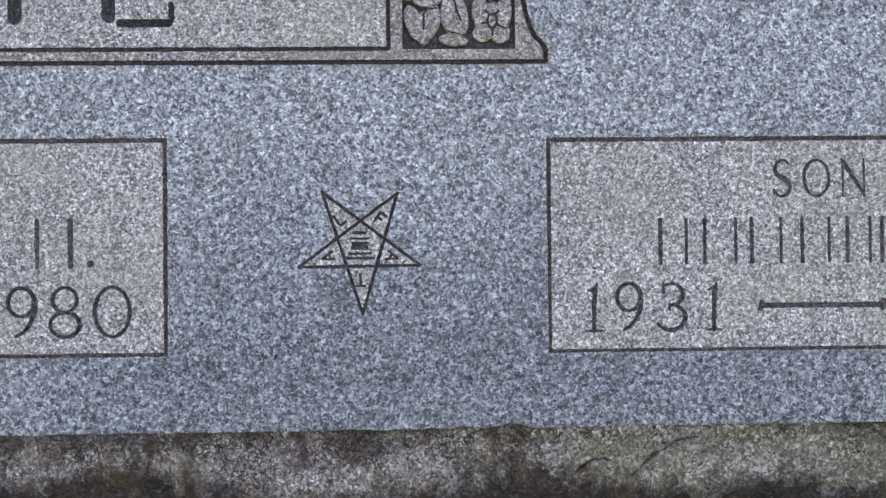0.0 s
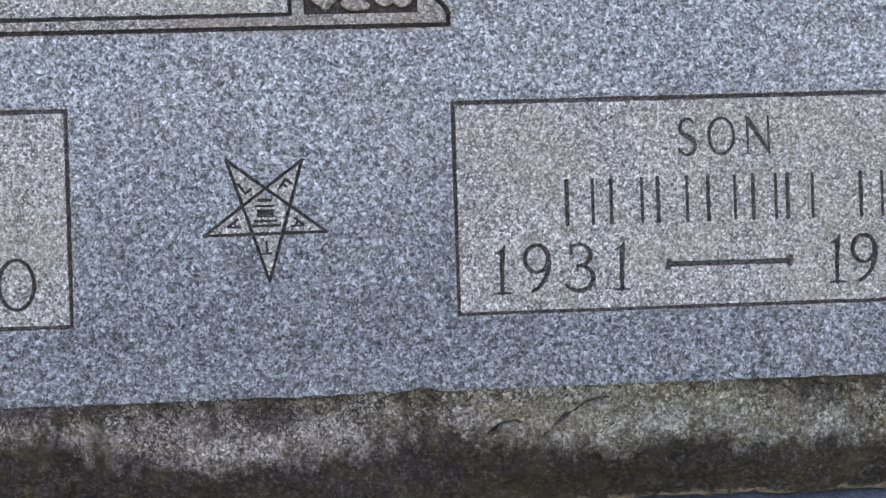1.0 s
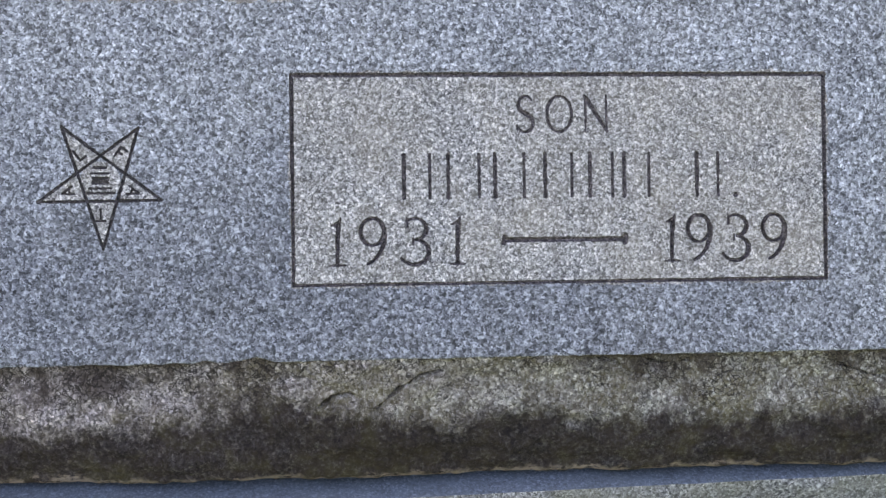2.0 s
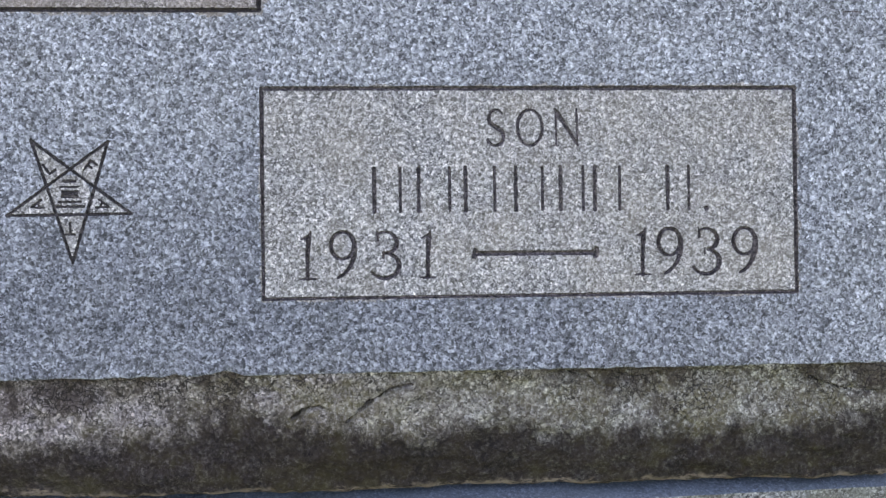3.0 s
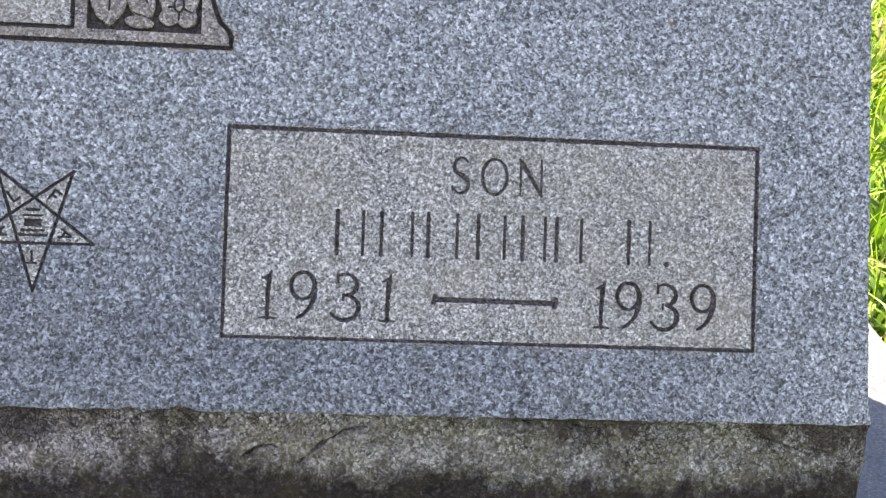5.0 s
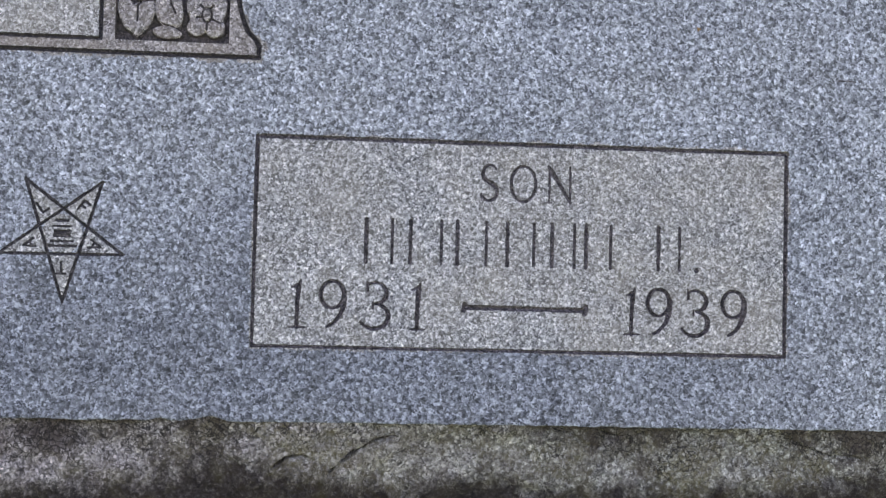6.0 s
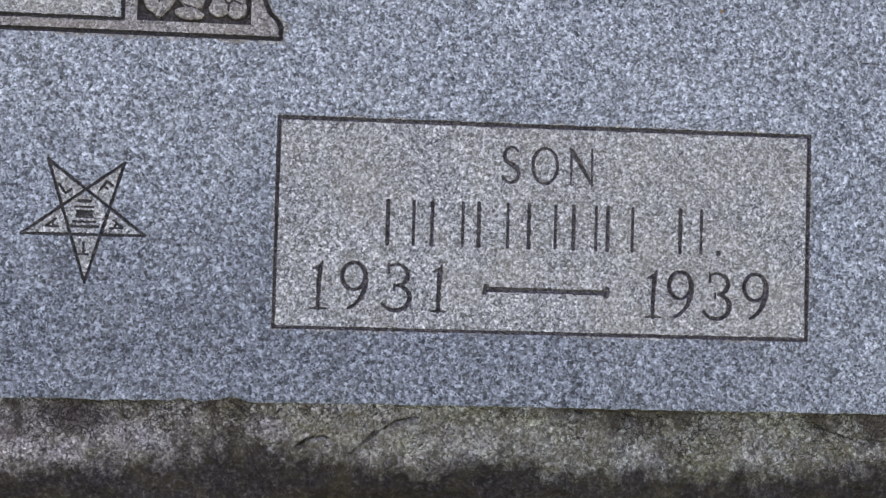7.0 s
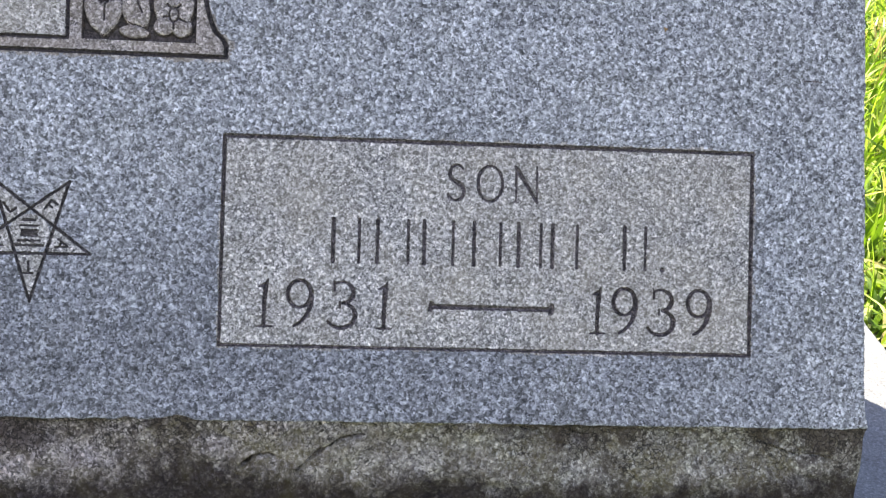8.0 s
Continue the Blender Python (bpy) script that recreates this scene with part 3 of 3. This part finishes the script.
def carved_meshes():
    """Flat blocks become one face each, cut ones keep the fine grid; every carved piece is a part."""
    tall, wide = NV // BLOCK, NU // BLOCK
    index = np.arange((NV + 1) * (NU + 1)).reshape(NV + 1, NU + 1)
    peak = np.zeros((tall, wide))
    low, high = np.full((tall, wide), 999), np.zeros((tall, wide), int)
    for j in range(BLOCK + 1):
        for i in range(BLOCK + 1):
            peak = np.maximum(peak, DEPTH[j:j + NV - BLOCK + 1:BLOCK, i:i + NU - BLOCK + 1:BLOCK])
            if j < BLOCK and i < BLOCK:
                cells = MARK[j::BLOCK, i::BLOCK]
                low, high = np.minimum(low, cells), np.maximum(high, cells)
    flat = (peak < 1e-7) & (low == high)
    fine = ~np.kron(flat, np.ones((BLOCK, BLOCK), bool))
    jj, ii = np.nonzero(fine)
    quads = np.stack([index[jj, ii], index[jj, ii + 1], index[jj + 1, ii + 1], index[jj + 1, ii]], 1)
    kinds = MARK[jj, ii]
    jb, ib = np.nonzero(flat)
    jb, ib = jb * BLOCK, ib * BLOCK
    quads = np.concatenate([quads, np.stack([index[jb, ib], index[jb, ib + BLOCK], index[jb + BLOCK, ib + BLOCK], index[jb + BLOCK, ib]], 1)])
    kinds = np.concatenate([kinds, MARK[jb, ib]])
    made = {}
    for kind in sorted(KINDS, key=lambda k: OWNER.get(k) is not None):
        name, material, label = KINDS[kind]
        mine = quads[kinds == kind]
        if len(mine) == 0:
            continue
        used, back_to = np.unique(mine, return_inverse=True)
        j, i = used // (NU + 1), used % (NU + 1)
        ob = mesh_part(name, on_face(U0 + STEP * i, V0 + STEP * j, DEPTH[j, i]), back_to.reshape(-1, 4), material, made.get(OWNER.get(kind), stone), label)
        made[kind] = ob
        if name == "stained_margin":
            tagged(ob, kind="stuff")


carved_meshes()


def margins():
    """The plain face round the carved field, out to the chipped arrises."""
    v = np.concatenate([np.linspace(V0, V1, 320), [TOP_V]])
    rim = edge_u(v)
    cols = [np.full_like(v, U1), rim - 0.004, rim - 0.0012, rim]
    sink = [0 * v, 0 * v, 0.0002 + 0 * v, 0.0010 + 0.0006 * wobble(v, v * 0, 0.006, 45)]
    mesh_part("face_margin", *sheet(np.stack([on_face(c, v, n) for c, n in zip(cols, sink)], 1)), FACE_STONE, stone)
    u = np.concatenate([np.linspace(LEFT_U, -0.52, 60), np.linspace(-0.518, edge_u(V0), 760)])
    low = edge_v(u)
    rows = [np.full_like(u, V0), low + 0.0025, low + 0.0008, low]
    sink = [0 * u, 0 * u, 0 * u, 0.0006 + 0.0004 * wobble(u, u * 0, 0.005, 46)]
    shift = [0, (edge_u(-0.06) - edge_u(V0)), (edge_u(-0.063) - edge_u(V0)), (edge_u(-0.065) - edge_u(V0))]
    near = np.clip((u - 0.55) / 0.02, 0, 1)
    mesh_part("face_margin", *sheet(np.stack([on_face(u + near * d, r, n) for r, n, d in zip(rows[::-1], sink[::-1], shift[::-1])], 0)), FACE_STONE, stone)
    for u0, u1, v0, v1 in ((LEFT_U, U0, V0, TOP_V), (U0, U1, V1, TOP_V)):
        uu, vv = np.meshgrid(np.linspace(u0, u1, 12), np.linspace(v0, v1, 8))
        mesh_part("face_margin", *sheet(on_face(uu, vv, 0 * uu)), FACE_STONE, stone)


margins()

CRACKS = [[(0.070, 0.37), (0.083, 0.29), (0.098, 0.20), (0.110, 0.14), (0.128, 0.115)], [(0.022, 0.34), (0.032, 0.28), (0.050, 0.27)], [(0.262, 0.06), (0.281, 0.09), (0.294, 0.175), (0.312, 0.20)], [(0.294, 0.03), (0.318, 0.11), (0.345, 0.09)], [(0.48, 0.12), (0.51, 0.22), (0.55, 0.24)]]


def nose_place(x, s):
    """The rough-broken foot below the face: s from 0 at the arris to 1 at the slab."""
    top = on_face(x, edge_v(x), 0.0008)
    z = top[..., 2] * (1 - s) + 0.0060 * s
    bulge = np.interp(s, [0, 0.025, 0.12, 0.3, 0.5, 0.68, 0.85, 0.96, 1.0], [0, 0.0004, 0.004, 0.013, 0.0225, 0.0290, 0.0310, 0.0300, 0.0280])
    fade = np.clip(s / 0.05, 0, 1) * (0.35 + 0.65 * np.clip((1 - s) / 0.08, 0, 1))
    h = s * 0.115
    rough = 0.0060 * wobble(x, h, 0.085, 51) + 0.0032 * wobble(x, h * 1.6, 0.033, 52) + 0.0017 * wobble(x, h, 0.012, 53) + 0.0010 * wobble(x, h, 0.0052, 54)
    ledge = 0.004 * np.abs(wobble(x + h, h * 2.2 - x * 0.6, 0.05, 55))
    calm = 1 - 0.75 * np.clip((x - 0.535) / 0.04, 0, 1)
    out = bulge + fade * calm * (rough + ledge - 0.002) + 0.0022 * np.clip((s - 0.90) / 0.04, 0, 1) * np.clip(0.4 + wobble(x, s * 0 + 4, 0.03, 58) + 0.6 * wobble(x, s * 0 + 8, 0.008, 59), 0, 1.3)
    for line in CRACKS:
        for (ax, ay), (bx, by) in zip(line[:-1], line[1:]):
            ay, by = ay * 0.115, by * 0.115
            k = np.clip(((x - ax) * (bx - ax) + (h - ay) * (by - ay)) / ((bx - ax) ** 2 + (by - ay) ** 2), 0, 1)
            away = np.hypot(x - ax - k * (bx - ax), h - ay - k * (by - ay)) + 0.0016 * wobble(x, h, 0.007, 56) + 0.0006
            out = out - 0.0110 * np.clip(1 - away / 0.0020, 0, 1) - 0.0018 * np.clip(1 - away / 0.008, 0, 1) * (h > ay + k * (by - ay))
    return np.stack([x, top[..., 1] - out, z], -1)


def nose():
    s = np.linspace(0, 1, 120)
    right = float(edge_u(-0.064))
    x = np.concatenate([np.linspace(LEFT_U, -0.52, 240), np.linspace(-0.5184, right - 0.008, 1200), right - 0.008 + 0.008 * np.sin(np.linspace(0.1, 1, 9) * math.pi / 2)])
    xx, ss = np.meshgrid(x, s)
    g = nose_place(xx, ss)
    corner = np.clip((xx - (right - 0.008)) / 0.008, 0, 1)
    g[..., 1] += corner ** 3 * 0.003 * np.clip(ss / 0.1, 0, 1)
    pull = 0.011 * ss + 0.002 * wobble(ss, ss * 0 + 2, 0.09, 57) * ss
    g[..., 0] -= np.clip((xx - 0.50) / 0.08, 0, 1) * pull
    under = g[-1:].copy()
    under[..., 1] += 0.024
    under[..., 2] += 0.004
    g = np.concatenate([g, under])
    mesh_part("rough_foot", *sheet(g[::-1]), NOSE_STONE, stone, "rock-broken granite foot with dark crust and algae")
    return g[:-1, -1], g[:-1, 0]


def flanks(right_rim, left_rim):
    """Rough ends, back and top of the stone."""
    v = np.linspace(TOP_V, -0.064, 150)
    for rim, name in ((right_rim, "right"), (left_rim, "left")):
        face_u = edge_u(v) if name == "right" else np.full_like(v, LEFT_U)
        front = np.concatenate([on_face(face_u, v, 0.001 if name == "right" else 0.0), rim[1:]])
        k = np.linspace(0, 1, 40)
        g = np.empty((len(front), 40, 3))
        g[..., 0] = front[:, None, 0]
        g[..., 1] = front[:, None, 1] + (BACK_Y - front[:, None, 1]) * k
        g[..., 2] = front[:, None, 2]
        inward = -1 if name == "right" else 1
        ease = np.clip(k * 10, 0, 1)
        g[..., 0] += inward * ease * (0.004 + 0.004 * wobble(g[..., 1], g[..., 2], 0.04, 61) + 0.002 * wobble(g[..., 1], g[..., 2], 0.012, 62))
        mesh_part("rough_end", *sheet(g if name == "right" else g[:, ::-1]), NOSE_STONE, stone, "rock-broken granite end")
    top_z, top_y = float(on_face(0, TOP_V, 0)[2]), float(on_face(0, TOP_V, 0)[1])
    xr = float(edge_u(TOP_V))
    xx, kk = np.meshgrid(np.linspace(LEFT_U, xr, 120), np.linspace(0, 1, 8))
    mesh_part("top", *sheet(np.stack([xx, top_y + (BACK_Y - top_y) * kk, top_z + 0.003 * np.sin(kk * math.pi)], -1)), FACE_STONE, stone)
    xx, kk = np.meshgrid(np.linspace(LEFT_U, float(right_rim[-1, 0]), 120), np.linspace(0, 1, 40))
    xx = xx + (xr - float(right_rim[-1, 0])) * kk * (xx - LEFT_U) / 2.3
    mesh_part("back", *sheet(np.stack([xx, BACK_Y + 0.004 * wobble(xx, kk * 0.5, 0.05, 63) * np.sin(kk * math.pi), 0.0075 + (top_z - 0.0075) * kk], -1)[:, ::-1]), NOSE_STONE, stone, "rock-broken granite back")
    lo = np.stack(np.meshgrid(np.linspace(LEFT_U, float(right_rim[-1, 0]) - 0.004, 40), np.linspace(-0.008, BACK_Y, 6)), -1)
    mesh_part("bed", *sheet(np.concatenate([lo, np.full((*lo.shape[:2], 1), 0.0082)], -1)[:, ::-1]), NOSE_STONE, stone)


flanks(*nose())

# setting joint between stone and slab
def joint():
    bm = bmesh.new()
    bmesh.ops.create_cube(bm, size=1, matrix=Matrix.Translation(((LEFT_U + 0.56) / 2, 0.190, 0.0035)) @ Matrix.Diagonal((0.545 - LEFT_U, 0.378, 0.0105, 1)))
    me = bpy.data.meshes.new("setting_joint")
    bm.to_mesh(me)
    bm.free()
    me.materials.append(HOLLOW_STONE)
    ob = new("setting_joint", me)
    ob.parent = stone


joint()

# ---- the slab under the stone ----
slab = tagged(new("base_slab"), "sawn grey granite base slab, partly sunlit, under the headstone", "base slab")
SLAB_L, SLAB_R, SLAB_F, SLAB_B, SLAB_D = -1.885, 0.762, -0.0570, 0.55, 0.17


def slab_meshes():
    x = np.concatenate([np.linspace(SLAB_L, -0.5, 60), np.linspace(-0.497, SLAB_R, 420)])
    xx, kk = np.meshgrid(x, np.linspace(0, 1, 120))
    front = SLAB_F + 0.033 * xx
    yy = front + (SLAB_B - front) * kk
    rim = np.minimum.reduce([xx - SLAB_L, SLAB_R - xx, yy - front, SLAB_B - yy])
    zz = 0.0004 * wobble(xx, yy, 0.012, 71) - 0.0012 * np.clip(1 - rim / 0.004, 0, 1) + 0.0004 * wobble(xx, yy, 0.05, 72) - 0.0006
    g = np.stack([xx, yy, zz], -1)
    mesh_part("slab_top", *sheet(g), BASE_STONE, slab, "sawn bluish granite top")
    rims = (("slab_front", g[0], (0, -1)), ("slab_back", g[-1][::-1], (0, 1)), ("slab_end", g[:, -1], (1, 0)), ("slab_end", g[:, 0][::-1], (-1, 0)))
    for name, line, (ox, oy) in rims:
        k = np.linspace(0, 1, 46)[:, None]
        s = np.repeat(np.hypot(line[:, 0] - line[0, 0], line[:, 1] - line[0, 1])[None], 46, 0)
        d = SLAB_D * k + 0 * s
        out = np.clip(k * 30, 0, 1) * (0.002 + 0.0022 * wobble(s, d, 0.03, 73) + 0.0011 * wobble(s, d, 0.009, 74) + 0.0006 * wobble(s, d, 0.004, 75))
        w = np.stack([line[None, :, 0] + ox * out, line[None, :, 1] + oy * out, line[None, :, 2] - d], -1)
        mesh_part(name, *sheet(w[::-1]), BASE_ROUGH, slab, "weathered lighter granite edge")


slab_meshes()

# ---- ground and grass ----
GROUND_Z = -0.075


def ground():
    ring = [0.0, 0.8, 1.6, 2.6, 4, 7, 12, 25, 60, 150, 400, 1000, 2500]
    a = np.linspace(0, 2 * math.pi, 49)
    rr, aa = np.meshgrid(ring, a)
    x, y = -0.4 + rr * np.cos(aa), 0.3 + rr * np.sin(aa)
    z = GROUND_Z + 0.012 * wobble(x, y, 0.7, 81) * np.clip(rr / 3, 0, 1)
    mesh = mesh_part("ground", *sheet(np.stack([x, y, z], -1)[::-1]), TURF)
    tagged(mesh, "green lawn turf", "ground", kind="structure")


ground()


def blades(rng, x, y, tall, wide, limp=1.0):
    """Bent, tapering blades: five cross-cuts each."""
    n = len(x)
    turn, face = rng.uniform(0, 2 * math.pi, n), rng.uniform(0, 2 * math.pi, n)
    height, lean = rng.uniform(*tall, n), rng.uniform(0.15, limp, n) ** 1.2
    width = rng.uniform(*wide, n)
    cuts = np.linspace(0, 1, 6)
    verts = np.empty((n, 6, 2, 3))
    for i, k in enumerate(cuts):
        ang = lean * 1.55 * k
        reach = height * k * np.sin(ang * 0.75)
        px, py = x + np.cos(turn) * reach, y + np.sin(turn) * reach
        pz = GROUND_Z - 0.006 + height * k * np.cos(ang * 0.8)
        w = width * 0.5 * (1 - k ** 2.2) * (0.6 + 0.8 * min(k * 2.5, 1) * (1 - 0.4 * k)) + 0.00015
        tw = face + 0.9 * k * (lean - 0.5)
        for j, sgn in enumerate((-1, 1)):
            verts[:, i, j] = np.stack([px + sgn * w * np.cos(tw), py + sgn * w * np.sin(tw), pz + sgn * w * 0.25 * np.sin(turn - tw)], -1)
    base = np.arange(n)[:, None] * 12
    quads = np.concatenate([base + np.array([2 * i, 2 * i + 1, 2 * i + 3, 2 * i + 2]) for i in range(5)])
    return verts.reshape(-1, 3), quads


def lawn():
    rng = np.random.RandomState(5)
    sets = []
    n = 17000
    y = rng.uniform(-0.25, 2.35, n) + rng.normal(0, 0.16, n)
    x = 0.768 + rng.uniform(0, 0.9, n) + np.abs(rng.normal(0, 0.16, n)) - np.where(y > 0.62, np.abs(rng.normal(0, 0.3, n)), 0)
    sets.append(blades(rng, x, y, (0.05, 0.150), (0.0045, 0.0115), 1.75))
    n = 52000
    x, y = rng.normal(-0.3, 1.7, n), rng.normal(0.4, 1.5, n)
    keep = ((x < SLAB_L - 0.03) | (x > SLAB_R + 0.03) | (y < SLAB_F - 0.09) & (np.arange(n) % 4 == 0) | (y > SLAB_B + 0.03)) & ~((x > 0.76) & (x < 1.75) & (y > -0.12) & (y < 2.3) & (np.arange(n) % 3 > 0))
    sets.append(blades(rng, x[keep], y[keep], (0.04, 0.10), (0.004, 0.008)))
    verts, quads, start = [], [], 0
    for v, q in sets:
        verts.append(v)
        quads.append(q + start)
        start += len(v)
    tagged(mesh_part("grass", np.concatenate(verts), np.concatenate(quads), GRASS), "long bright green lawn grass in sunshine", "grass", kind="stuff")


lawn()


def lichen_spot():
    """A small rusty fleck of lichen on the face."""
    bm = bmesh.new()
    n = 12
    rim = []
    for i in range(n):
        a = 2 * math.pi * i / n
        k = 0.0017 * (1 + 0.35 * math.sin(3 * a + 1))
        rim.append(bm.verts.new(on_face(0.3877 + k * math.cos(a), 0.2909 + k * math.sin(a), -0.00005)))
    top = bm.verts.new(on_face(0.3877, 0.2909, -0.0005))
    for i in range(n):
        bm.faces.new((rim[i], rim[(i + 1) % n], top))
    m = Nodes("rusty_lichen")
    mat = m.finish(m.ramp(m.noise(900.0, 3.0), [(0.3, (0.16, 0.08, 0.03)), (0.7, (0.34, 0.20, 0.09))]), 0.95)
    me = bpy.data.meshes.new("lichen_spot")
    bm.to_mesh(me)
    bm.free()
    me.materials.append(mat)
    tagged(new("lichen_spot", me), "tiny rusty orange lichen fleck on the granite face", "lichen")


lichen_spot()
